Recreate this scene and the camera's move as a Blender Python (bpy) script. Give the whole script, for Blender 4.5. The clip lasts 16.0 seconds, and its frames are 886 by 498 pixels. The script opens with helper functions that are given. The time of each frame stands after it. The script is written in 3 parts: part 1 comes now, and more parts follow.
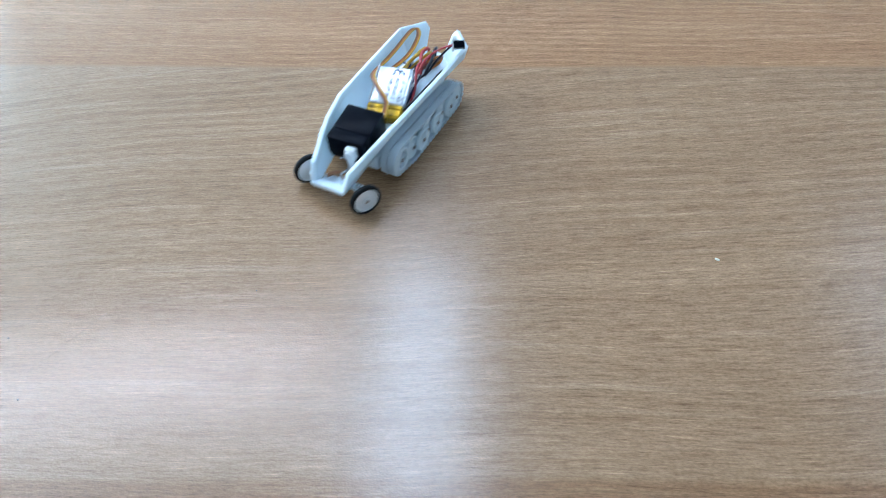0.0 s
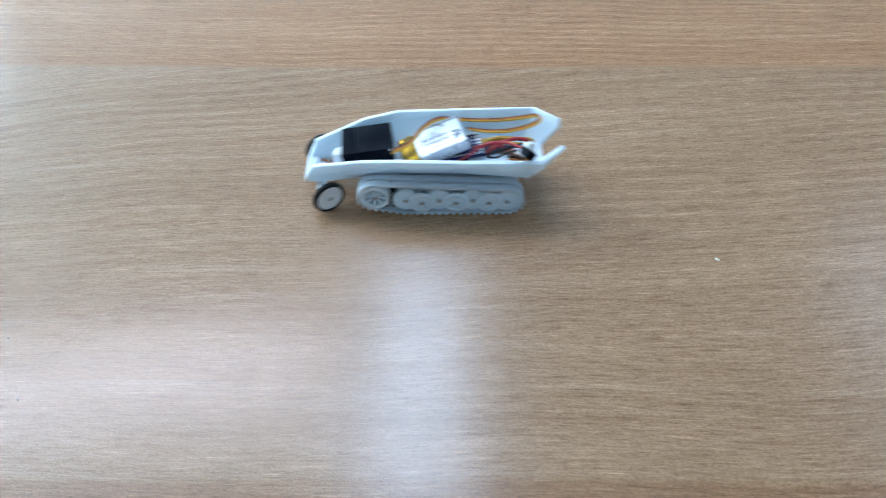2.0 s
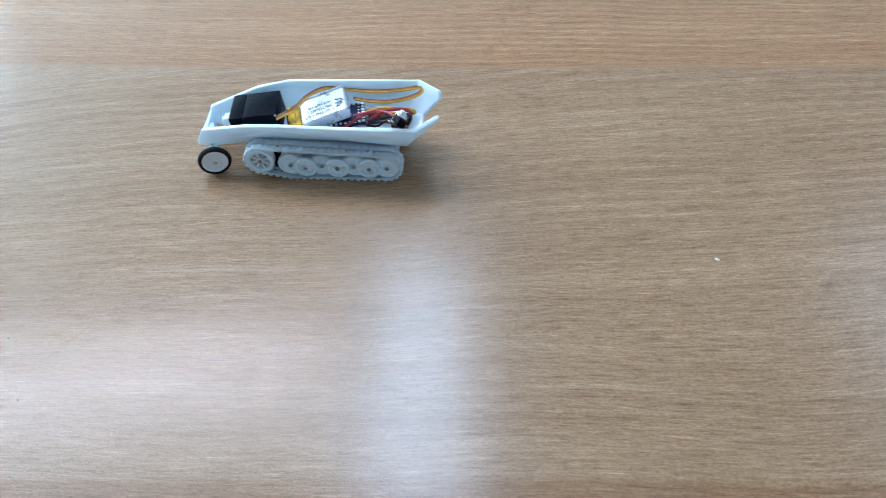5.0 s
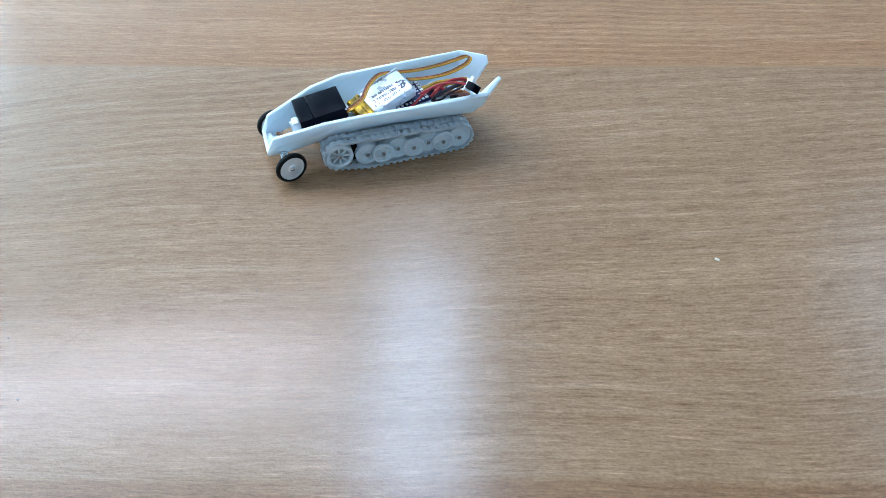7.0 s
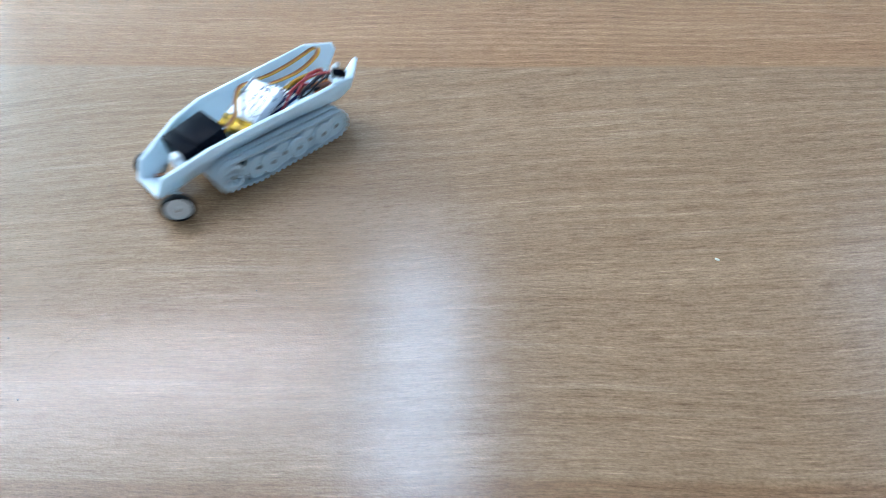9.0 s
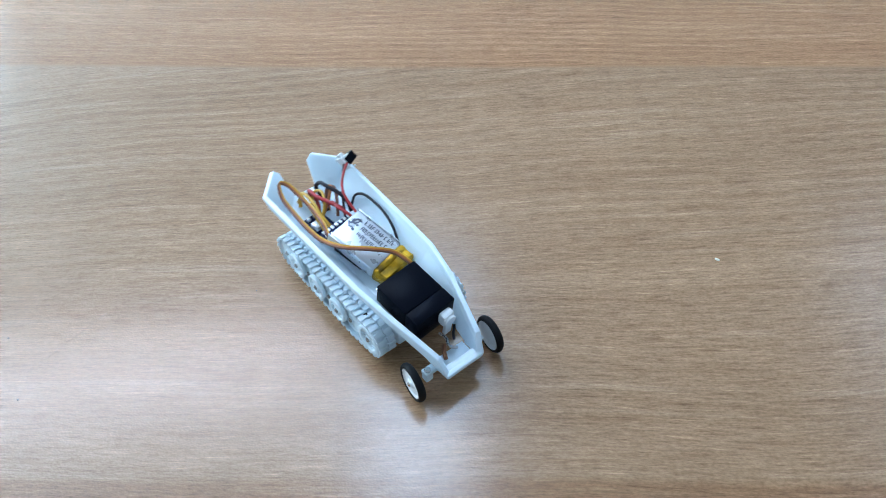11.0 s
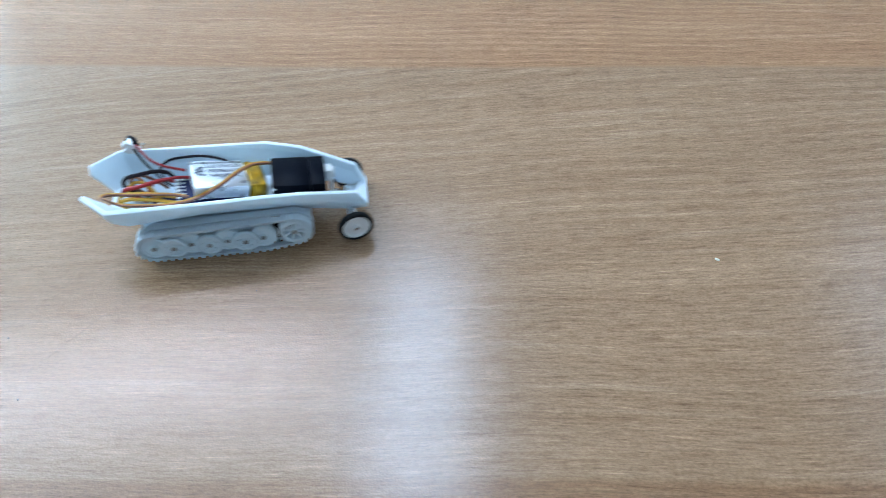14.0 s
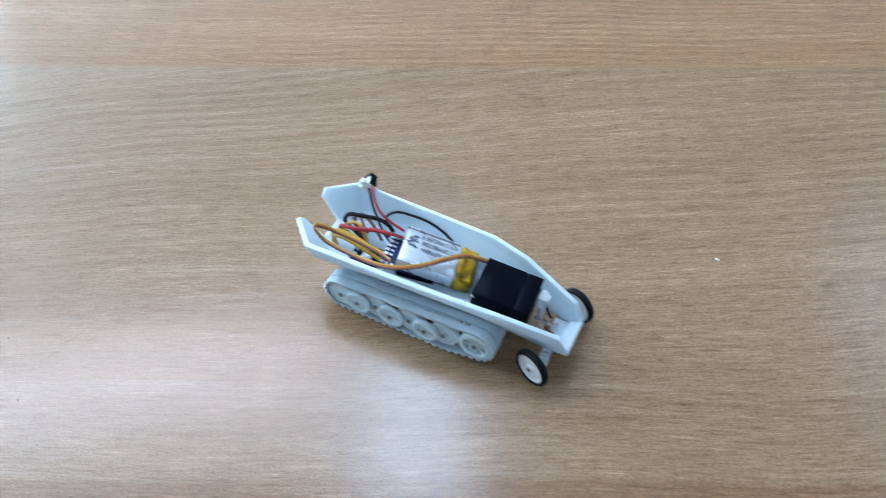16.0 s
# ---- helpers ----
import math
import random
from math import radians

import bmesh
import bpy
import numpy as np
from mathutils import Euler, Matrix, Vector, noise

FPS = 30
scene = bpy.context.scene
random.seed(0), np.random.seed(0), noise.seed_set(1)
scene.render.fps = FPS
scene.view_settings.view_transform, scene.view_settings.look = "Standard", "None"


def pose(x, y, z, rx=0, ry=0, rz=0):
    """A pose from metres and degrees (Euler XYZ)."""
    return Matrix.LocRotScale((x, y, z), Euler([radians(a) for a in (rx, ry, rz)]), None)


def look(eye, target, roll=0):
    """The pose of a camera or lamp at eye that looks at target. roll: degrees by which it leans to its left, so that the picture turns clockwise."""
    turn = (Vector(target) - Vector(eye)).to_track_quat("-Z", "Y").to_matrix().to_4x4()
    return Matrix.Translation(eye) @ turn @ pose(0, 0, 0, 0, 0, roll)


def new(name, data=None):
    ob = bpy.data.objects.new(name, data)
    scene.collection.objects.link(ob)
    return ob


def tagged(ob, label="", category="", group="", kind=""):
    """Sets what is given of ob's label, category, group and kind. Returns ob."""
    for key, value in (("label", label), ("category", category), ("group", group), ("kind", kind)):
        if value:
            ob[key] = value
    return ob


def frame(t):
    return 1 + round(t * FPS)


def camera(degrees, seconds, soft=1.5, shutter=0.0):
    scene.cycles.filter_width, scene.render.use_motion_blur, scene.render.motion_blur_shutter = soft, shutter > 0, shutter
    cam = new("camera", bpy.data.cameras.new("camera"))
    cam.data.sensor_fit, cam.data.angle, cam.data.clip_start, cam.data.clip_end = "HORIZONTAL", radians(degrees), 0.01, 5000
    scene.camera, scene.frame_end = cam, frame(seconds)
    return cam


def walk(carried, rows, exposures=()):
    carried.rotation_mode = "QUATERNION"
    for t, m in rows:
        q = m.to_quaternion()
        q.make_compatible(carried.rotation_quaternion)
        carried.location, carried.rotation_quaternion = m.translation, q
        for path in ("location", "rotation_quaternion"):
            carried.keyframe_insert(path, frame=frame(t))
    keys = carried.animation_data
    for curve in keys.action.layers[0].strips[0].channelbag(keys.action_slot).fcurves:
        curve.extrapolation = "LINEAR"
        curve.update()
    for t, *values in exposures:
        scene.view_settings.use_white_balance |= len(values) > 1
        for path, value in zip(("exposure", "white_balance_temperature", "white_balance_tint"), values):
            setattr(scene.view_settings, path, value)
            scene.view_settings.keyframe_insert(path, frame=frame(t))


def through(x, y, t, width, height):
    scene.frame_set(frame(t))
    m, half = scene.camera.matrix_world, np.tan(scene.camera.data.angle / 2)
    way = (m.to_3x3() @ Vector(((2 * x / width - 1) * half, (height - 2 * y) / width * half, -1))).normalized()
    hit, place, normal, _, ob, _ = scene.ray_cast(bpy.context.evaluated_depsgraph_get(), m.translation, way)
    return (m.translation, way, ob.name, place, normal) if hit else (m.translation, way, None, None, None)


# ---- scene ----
TOP = 0.75          # height of the desk top above the floor
MM = 0.001

# camera: held still, looking down at the desk
cam = camera(62.64, 16.0, soft=0.85, shutter=0.5)
EYE = pose(0, 0, TOP + 0.2733, 41.93, 0, 0)
walk(cam, [(0.0, EYE), (16.0, EYE)], exposures=[(0.0, 0.68), (16.0, 0.68)])

# ---- light ----
world = bpy.data.worlds.new("sky")
scene.world = world
world.use_nodes = True
sky = world.node_tree.nodes.new("ShaderNodeTexSky")
sky.sky_type = "NISHITA"
sky.sun_disc = False
sky.sun_elevation, sky.sun_rotation = radians(42), radians(-60)
back = world.node_tree.nodes["Background"]
world.node_tree.links.new(sky.outputs[0], back.inputs[0])
back.inputs[1].default_value = 0.1


def daylight(name, m, width, height, watts, colour):
    """Sky light that comes in through a window opening."""
    data = bpy.data.lights.new(name, "AREA")
    data.shape, data.size, data.size_y = "RECTANGLE", width, height
    data.energy, data.color = watts, colour
    ob = new(name, data)
    ob.matrix_world = m
    return ob


daylight("window_daylight", look((-2.36, 2.0, TOP + 1.1), (0.0, 2.0, TOP + 1.1)), 2.95, 1.55, 82.0, (0.51, 0.78, 1.0))


# ---- materials ----
def material(name, colour, rough=0.5, metal=0.0, spec=0.5):
    m = bpy.data.materials.new(name)
    m.use_nodes = True
    b = m.node_tree.nodes["Principled BSDF"]
    b.inputs["Base Color"].default_value = (*colour, 1)
    b.inputs["Roughness"].default_value = rough
    b.inputs["Metallic"].default_value = metal
    b.inputs["Specular IOR Level"].default_value = spec
    return m, m.node_tree.nodes, m.node_tree.links, b


def coords(n, l, scale, kind="Object", turn=(0, 0, 0)):
    tc, mp = n.new("ShaderNodeTexCoord"), n.new("ShaderNodeMapping")
    mp.inputs["Scale"].default_value = scale
    mp.inputs["Rotation"].default_value = turn
    l.new(tc.outputs[kind], mp.inputs[0])
    return mp.outputs[0]


def grain(n, l, vec, scale, detail=3.0, rough=0.55, warp=0.0):
    t = n.new("ShaderNodeTexNoise")
    t.inputs["Scale"].default_value = scale
    t.inputs["Detail"].default_value = detail
    t.inputs["Roughness"].default_value = rough
    t.inputs["Distortion"].default_value = warp
    l.new(vec, t.inputs["Vector"])
    return t.outputs["Fac"]


def ramp(n, l, fac, stops):
    r = n.new("ShaderNodeValToRGB")
    e = r.color_ramp.elements
    while len(e) < len(stops):
        e.new(0.5)
    for el, (p, c) in zip(e, stops):
        el.position, el.color = p, (*c, 1) if len(c) == 3 else c
    l.new(fac, r.inputs[0])
    return r.outputs[0]


def mixed(n, l, fac, a, b, how="MIX"):
    m = n.new("ShaderNodeMix")
    m.data_type, m.blend_type = "RGBA", how
    for sock, v in ((m.inputs[0], fac), (m.inputs[6], a), (m.inputs[7], b)):
        if hasattr(v, "links"):
            l.new(v, sock)
        else:
            sock.default_value = v if isinstance(v, float) else (*v, 1)
    return m.outputs[2]


def maths(n, l, op, a, b=0.0, c=0.0):
    m = n.new("ShaderNodeMath")
    m.operation = op
    for sock, v in zip(m.inputs, (a, b, c)):
        if hasattr(v, "links"):
            l.new(v, sock)
        else:
            sock.default_value = v
    return m.outputs[0]


def bumped(n, l, b, fac, strength, distance):
    k = n.new("ShaderNodeBump")
    k.inputs["Strength"].default_value, k.inputs["Distance"].default_value = strength, distance
    l.new(fac, k.inputs["Height"])
    l.new(k.outputs[0], b.inputs["Normal"])


def worn(name, colour, rough=0.5, metal=0.0, spread=0.06, scale=400, bump=0.15, spec=0.5):
    """A plain surface with slight blotches, varied gloss and fine relief."""
    m, n, l, b = material(name, colour, rough, metal, spec)
    v = coords(n, l, (1, 1, 1))
    big, fine = grain(n, l, v, scale * 0.2), grain(n, l, v, scale * 4)
    dark = tuple(c * (1 - spread * 2) for c in colour)
    light = tuple(min(1, c * (1 + spread)) for c in colour)
    l.new(ramp(n, l, big, [(0.3, dark), (0.7, light)]), b.inputs["Base Color"])
    r = ramp(n, l, fine, [(0.3, (rough * 0.8,) * 3), (0.7, (min(1, rough * 1.2),) * 3)])
    l.new(r, b.inputs["Roughness"])
    bumped(n, l, b, fine, bump, 0.0002)
    return m


def wood_laminate():
    """Beech-coloured desk laminate, grain along x, with wide printed boards."""
    m, n, l, b = material("wood_laminate", (0.34, 0.22, 0.13), 0.2, spec=0.47)
    tc = n.new("ShaderNodeTexCoord")
    sep = n.new("ShaderNodeSeparateXYZ")
    l.new(tc.outputs["Object"], sep.inputs[0])
    wav = grain(n, l, coords(n, l, (2.6, 3.4, 1)), 1.0, 1.5)
    # three printed boards: straight grain on the far and the near one, grain that climbs to the right between them
    edge = maths(n, l, "MULTIPLY", maths(n, l, "SUBTRACT", wav, 0.5), 0.012)
    ye = maths(n, l, "ADD", sep.outputs["Y"], edge)
    far = maths(n, l, "MINIMUM", maths(n, l, "MAXIMUM", maths(n, l, "MULTIPLY", maths(n, l, "SUBTRACT", ye, 0.405), 250.0), 0.0), 1.0)
    near = maths(n, l, "MINIMUM", maths(n, l, "MAXIMUM", maths(n, l, "MULTIPLY", maths(n, l, "SUBTRACT", 0.1257, ye), 220.0), 0.0), 1.0)
    middle = maths(n, l, "SUBTRACT", maths(n, l, "SUBTRACT", 1.0, far), near)
    rise = maths(n, l, "MULTIPLY", sep.outputs["X"], maths(n, l, "ADD", maths(n, l, "MULTIPLY", sep.outputs["X"], -0.18), 0.115))
    rise = maths(n, l, "MULTIPLY", rise, maths(n, l, "MINIMUM", maths(n, l, "MAXIMUM", maths(n, l, "MULTIPLY", maths(n, l, "SUBTRACT", sep.outputs["Y"], 0.10), 4.5), 0.15), 1.2))
    climb = maths(n, l, "MULTIPLY", maths(n, l, "MULTIPLY", rise, middle), -1.0)
    y = maths(n, l, "ADD", maths(n, l, "ADD", sep.outputs["Y"], climb), maths(n, l, "MULTIPLY", maths(n, l, "SUBTRACT", wav, 0.5), 0.05))
    cmb = n.new("ShaderNodeCombineXYZ")
    l.new(sep.outputs["X"], cmb.inputs[0])
    l.new(y, cmb.inputs[1])

    def streak(sx, sy, detail, rough=0.6):
        mp = n.new("ShaderNodeMapping")
        mp.inputs["Scale"].default_value = (sx, sy, 1)
        l.new(cmb.outputs[0], mp.inputs[0])
        return grain(n, l, mp.outputs[0], 1.0, detail, rough)

    broad, rings, lines, dash, pores = streak(1.2, 14, 3), streak(4.0, 110, 3), streak(26, 480, 3), streak(110, 900, 2), streak(420, 1500, 2)
    col = ramp(n, l, broad, [(0.3, (0.299, 0.168, 0.088)), (0.5, (0.332, 0.189, 0.102)), (0.72, (0.355, 0.208, 0.116))])
    for fac, lo, hi in ((rings, 0.94, 1.05), (lines, 0.86, 1.11), (dash, 0.78, 1.20), (pores, 0.82, 1.16)):
        col = mixed(n, l, 1.0, col, ramp(n, l, fac, [(0.30, (lo, lo * 0.975, lo * 0.95)), (0.50, (1, 1, 1)), (0.72, (hi, hi, hi * 1.01))]), "MULTIPLY")
    # mottled print of the laminate
    col = mixed(n, l, 1.0, col, ramp(n, l, streak(700, 900, 2), [(0.32, (0.91, 0.90, 0.89)), (0.50, (1, 1, 1)), (0.70, (1.08, 1.08, 1.09))]), "MULTIPLY")
    # pale medullary streaks and fine dark pores, both short and sparse
    col = mixed(n, l, 1.0, col, ramp(n, l, streak(6, 130, 4), [(0.58, (1, 1, 1)), (0.66, (1.16, 1.21, 1.27))]), "MULTIPLY")
    col = mixed(n, l, 1.0, col, ramp(n, l, streak(34, 620, 2), [(0.62, (1, 1, 1)), (0.68, (1.26, 1.28, 1.30))]), "MULTIPLY")
    col = mixed(n, l, 1.0, col, ramp(n, l, streak(45, 560, 2), [(0.31, (0.78, 0.75, 0.72)), (0.37, (1, 1, 1))]), "MULTIPLY")
    # broad pale figure in the print
    col = mixed(n, l, 1.0, col, ramp(n, l, streak(2.6, 34, 3), [(0.55, (1, 1, 1)), (0.70, (1.13, 1.15, 1.17))]), "MULTIPLY")
    # growth lines: thin dark bands that come and go
    bend = maths(n, l, "MULTIPLY", grain(n, l, coords(n, l, (5, 5, 1)), 1.0, 2.0), 0.035)
    flow = maths(n, l, "ADD", maths(n, l, "ADD", sep.outputs["Y"], climb), bend)
    uneven = maths(n, l, "MULTIPLY", grain(n, l, coords(n, l, (2, 40, 1)), 1.0, 2.0), 3.0)
    wave = maths(n, l, "SINE", maths(n, l, "ADD", maths(n, l, "MULTIPLY", flow, maths(n, l, "ADD", maths(n, l, "MULTIPLY", far, 200.0), 700.0)), uneven))
    where = maths(n, l, "MINIMUM", maths(n, l, "MAXIMUM", maths(n, l, "MULTIPLY", maths(n, l, "SUBTRACT", grain(n, l, coords(n, l, (5, 11, 1)), 1.0, 3.0), 0.36), 4.5), 0.0), 1.0)
    # the figure is strongest on the far half of the top
    where = maths(n, l, "MULTIPLY", where, maths(n, l, "MINIMUM", maths(n, l, "MAXIMUM", maths(n, l, "MULTIPLY", maths(n, l, "SUBTRACT", sep.outputs["Y"], 0.16), 7.0), 0.3), 1.0))
    broken = maths(n, l, "MULTIPLY", where, ramp(n, l, streak(16, 330, 3), [(0.34, (0.35,) * 3), (0.55, (1, 1, 1))]))
    dark_line = maths(n, l, "MULTIPLY", maths(n, l, "MAXIMUM", maths(n, l, "SUBTRACT", wave, 0.1), 0.0), broken)
    pale_line = maths(n, l, "MULTIPLY", maths(n, l, "MAXIMUM", maths(n, l, "SUBTRACT", maths(n, l, "MULTIPLY", wave, -1.5), 0.6), 0.0), broken)
    col = mixed(n, l, dark_line, col, mixed(n, l, 1.0, col, (0.87, 0.845, 0.82), "MULTIPLY"))
    col = mixed(n, l, pale_line, col, mixed(n, l, 1.0, col, (1.17, 1.19, 1.21), "MULTIPLY"))
    # the far and the near printed boards are redder
    col = mixed(n, l, far, col, mixed(n, l, 1.0, col, (1.07, 0.94, 0.82), "MULTIPLY"))
    col = mixed(n, l, near, col, mixed(n, l, 1.0, col, (0.80, 0.72, 0.64), "MULTIPLY"))
    l.new(col, b.inputs["Base Color"])
    # satin lacquer over a fine pebbled press texture, which breaks up reflections into glints
    pebble = grain(n, l, coords(n, l, (1050, 1350, 1)), 1.0, 0.5)
    l.new(ramp(n, l, grain(n, l, coords(n, l, (1300, 1300, 1)), 1.0, 0.0), [(0.46, (0.225,) * 3), (0.66, (0.14,) * 3)]), b.inputs["Roughness"])
    bumped(n, l, b, pebble, 0.12, 0.0004)
    return m


def printed_plastic(name, colour, through=0.0):
    """Matt printed plastic with layer lines."""
    m, n, l, b = material(name, colour, 0.48)
    v = coords(n, l, (1, 1, 1))
    layer = grain(n, l, coords(n, l, (60, 60, 3500)), 1.0, 2.0)
    blot = grain(n, l, v, 90)
    l.new(ramp(n, l, blot, [(0.3, tuple(c * 0.95 for c in colour)), (0.7, colour)]), b.inputs["Base Color"])
    b.inputs["Subsurface Weight"].default_value = through
    b.inputs["Subsurface Radius"].default_value = (1.0, 1.0, 1.0)
    b.inputs["Subsurface Scale"].default_value = 0.0035
    bumped(n, l, b, layer, 0.25, 0.0002)
    return m


WOOD = wood_laminate()
WHITE = printed_plastic("white_print", (0.75, 0.875, 1.0), 0.6)
FROST = printed_plastic("frosted_print", (0.74, 0.89, 1.0), 0.6)
BLACK = worn("black_plastic", (0.003, 0.004, 0.008), 0.3, bump=0.02, spec=0.03)
RUBBER = worn("black_rubber", (0.006, 0.006, 0.007), 0.6, spec=0.15)
NYLON = worn("white_nylon", (0.82, 0.83, 0.83), 0.4)
STEEL = worn("steel", (0.62, 0.62, 0.62), 0.25, 1.0)
SCREW = worn("dark_steel", (0.34, 0.34, 0.35), 0.3, 1.0)
FOIL = worn("silver_foil", (0.70, 0.72, 0.76), 0.3, 0.5, scale=40, bump=0.02)
TAPE = worn("polyimide_tape", (0.58, 0.31, 0.008), 0.16, 0.6, spread=0.4, scale=900, bump=0.9)
BOARD = worn("blue_board", (0.008, 0.013, 0.065), 0.4, spec=0.15)
INK = worn("dark_ink", (0.035, 0.04, 0.075), 0.6)
TIN = worn("tin", (0.80, 0.81, 0.80), 0.3, 0.35)
COPPER = worn("copper", (0.30, 0.13, 0.07), 0.4, 0.8)
W_RED = worn("red_wire", (0.42, 0.02, 0.025), 0.42)
W_BLACK = worn("black_wire", (0.012, 0.008, 0.014), 0.42, spec=0.2)
W_BROWN = worn("brown_wire", (0.15, 0.045, 0.02), 0.42)
W_ORANGE = worn("orange_wire", (0.46, 0.13, 0.015), 0.42)
W_YELLOW = worn("yellow_wire", (0.62, 0.34, 0.025), 0.42)
PAINT = worn("wall_paint", (0.80, 0.81, 0.82), 0.8, scale=6)
CEILING = worn("ceiling_paint", (0.80, 0.81, 0.82), 0.85, scale=6)
FLOOR = worn("grey_floor", (0.32, 0.33, 0.35), 0.55, scale=8)
FRAME = worn("white_frame", (0.75, 0.75, 0.75), 0.4)
CRUMB = worn("crumb", (0.74, 0.70, 0.56), 0.7)
SCRATCH = worn("scratch", (0.29, 0.19, 0.12), 0.6, spec=0.2)
SPECK = worn("dark_speck", (0.11, 0.09, 0.07), 0.7)


def glowing(name, colour, strength):
    m, n, l, b = material(name, (0.8, 0.8, 0.8))
    b.inputs["Emission Color"].default_value = (*colour, 1)
    b.inputs["Emission Strength"].default_value = strength
    return m


# ---- mesh helpers (millimetres for the vehicle) ----
def link_mesh(name, bm, mat, parent=None, smooth=True):
    bmesh.ops.recalc_face_normals(bm, faces=bm.faces)
    me = bpy.data.meshes.new(name)
    bm.to_mesh(me)
    bm.free()
    me.materials.append(mat)
    if smooth:
        for p in me.polygons:
            p.use_smooth = True
        me.set_sharp_from_angle(angle=radians(35))
    ob = new(name, me)
    if parent:
        ob.parent = parent
    return ob


def part(name, bm, mat, parent, label="", smooth=True):
    ob = link_mesh(name, bm, mat, parent, smooth)
    return tagged(ob, label) if label else ob


def box(bm, x0, x1, y0, y1, z0, z1, bevel=0.0, m=None, seg=2):
    mm = Matrix.Translation(((x0 + x1) / 2, (y0 + y1) / 2, (z0 + z1) / 2)) @ Matrix.Diagonal((x1 - x0, y1 - y0, z1 - z0, 1))
    vs = bmesh.ops.create_cube(bm, size=1.0, matrix=mm)["verts"]
    if bevel:
        es = list({e for v in vs for e in v.link_edges})
        out = bmesh.ops.bevel(bm, geom=es, offset=bevel, segments=seg, affect="EDGES", profile=0.5)
        vs = list({v for f in out["faces"] for v in f.verts} | {v for v in vs if v.is_valid})
    if m is not None:
        bmesh.ops.transform(bm, matrix=m, verts=vs)
    return vs


def lathe(bm, profile, seg=32, m=None):
    """Turn a profile of (radius, along) about the y axis."""
    rings = []
    for r, a in profile:
        if r < 1e-9:
            rings.append([bm.verts.new((0, a, 0))])
        else:
            rings.append([bm.verts.new((r * math.cos(k * math.tau / seg), a, r * math.sin(k * math.tau / seg))) for k in range(seg)])
    for p, q in zip(rings, rings[1:]):
        for k in range(seg):
            j = (k + 1) % seg
            if len(p) == 1 and len(q) > 1:
                bm.faces.new((p[0], q[k], q[j]))
            elif len(q) == 1 and len(p) > 1:
                bm.faces.new((p[k], p[j], q[0]))
            elif len(p) > 1:
                bm.faces.new((p[k], p[j], q[j], q[k]))
    vs = [v for r in rings for v in r]
    if m is not None:
        bmesh.ops.transform(bm, matrix=m, verts=vs)
    return vs


def smooth_line(points, steps=7):
    """Catmull-Rom through the points."""
    P = [Vector(p) for p in points]
    P = [P[0] * 2 - P[1]] + P + [P[-1] * 2 - P[-2]]
    out = []
    for i in range(1, len(P) - 2):
        a, b, c, d = P[i - 1:i + 3]
        for k in range(steps):
            t = k / steps
            out.append(0.5 * (2 * b + (c - a) * t + (2 * a - 5 * b + 4 * c - d) * t * t + (3 * b - a - 3 * c + d) * t ** 3))
    out.append(P[-2])
    return out


def tube(bm, points, r, seg=8, shift=(0, 0, 0)):
    line = [p + Vector(shift) for p in smooth_line(points)]
    rings, side = [], None
    for i, p in enumerate(line):
        d = (line[min(i + 1, len(line) - 1)] - line[max(i - 1, 0)]).normalized()
        if side is None:
            side = d.orthogonal().normalized()
        side = (side - d * side.dot(d)).normalized()
        up = d.cross(side)
        rings.append([bm.verts.new(p + r * (math.cos(a) * side + math.sin(a) * up)) for a in (k * math.tau / seg for k in range(seg))])
    for p, q in zip(rings, rings[1:]):
        for k in range(seg):
            bm.faces.new((p[k], p[(k + 1) % seg], q[(k + 1) % seg], q[k]))
    bm.faces.new(rings[0])
    bm.faces.new(rings[-1])


def scaled(bm):
    bmesh.ops.scale(bm, vec=(MM, MM, MM), verts=bm.verts)
    return bm


def small(name, bm, mat, parent, label="", smooth=True):
    """A part modelled in millimetres."""
    return part(name, scaled(bm), mat, parent, label, smooth)


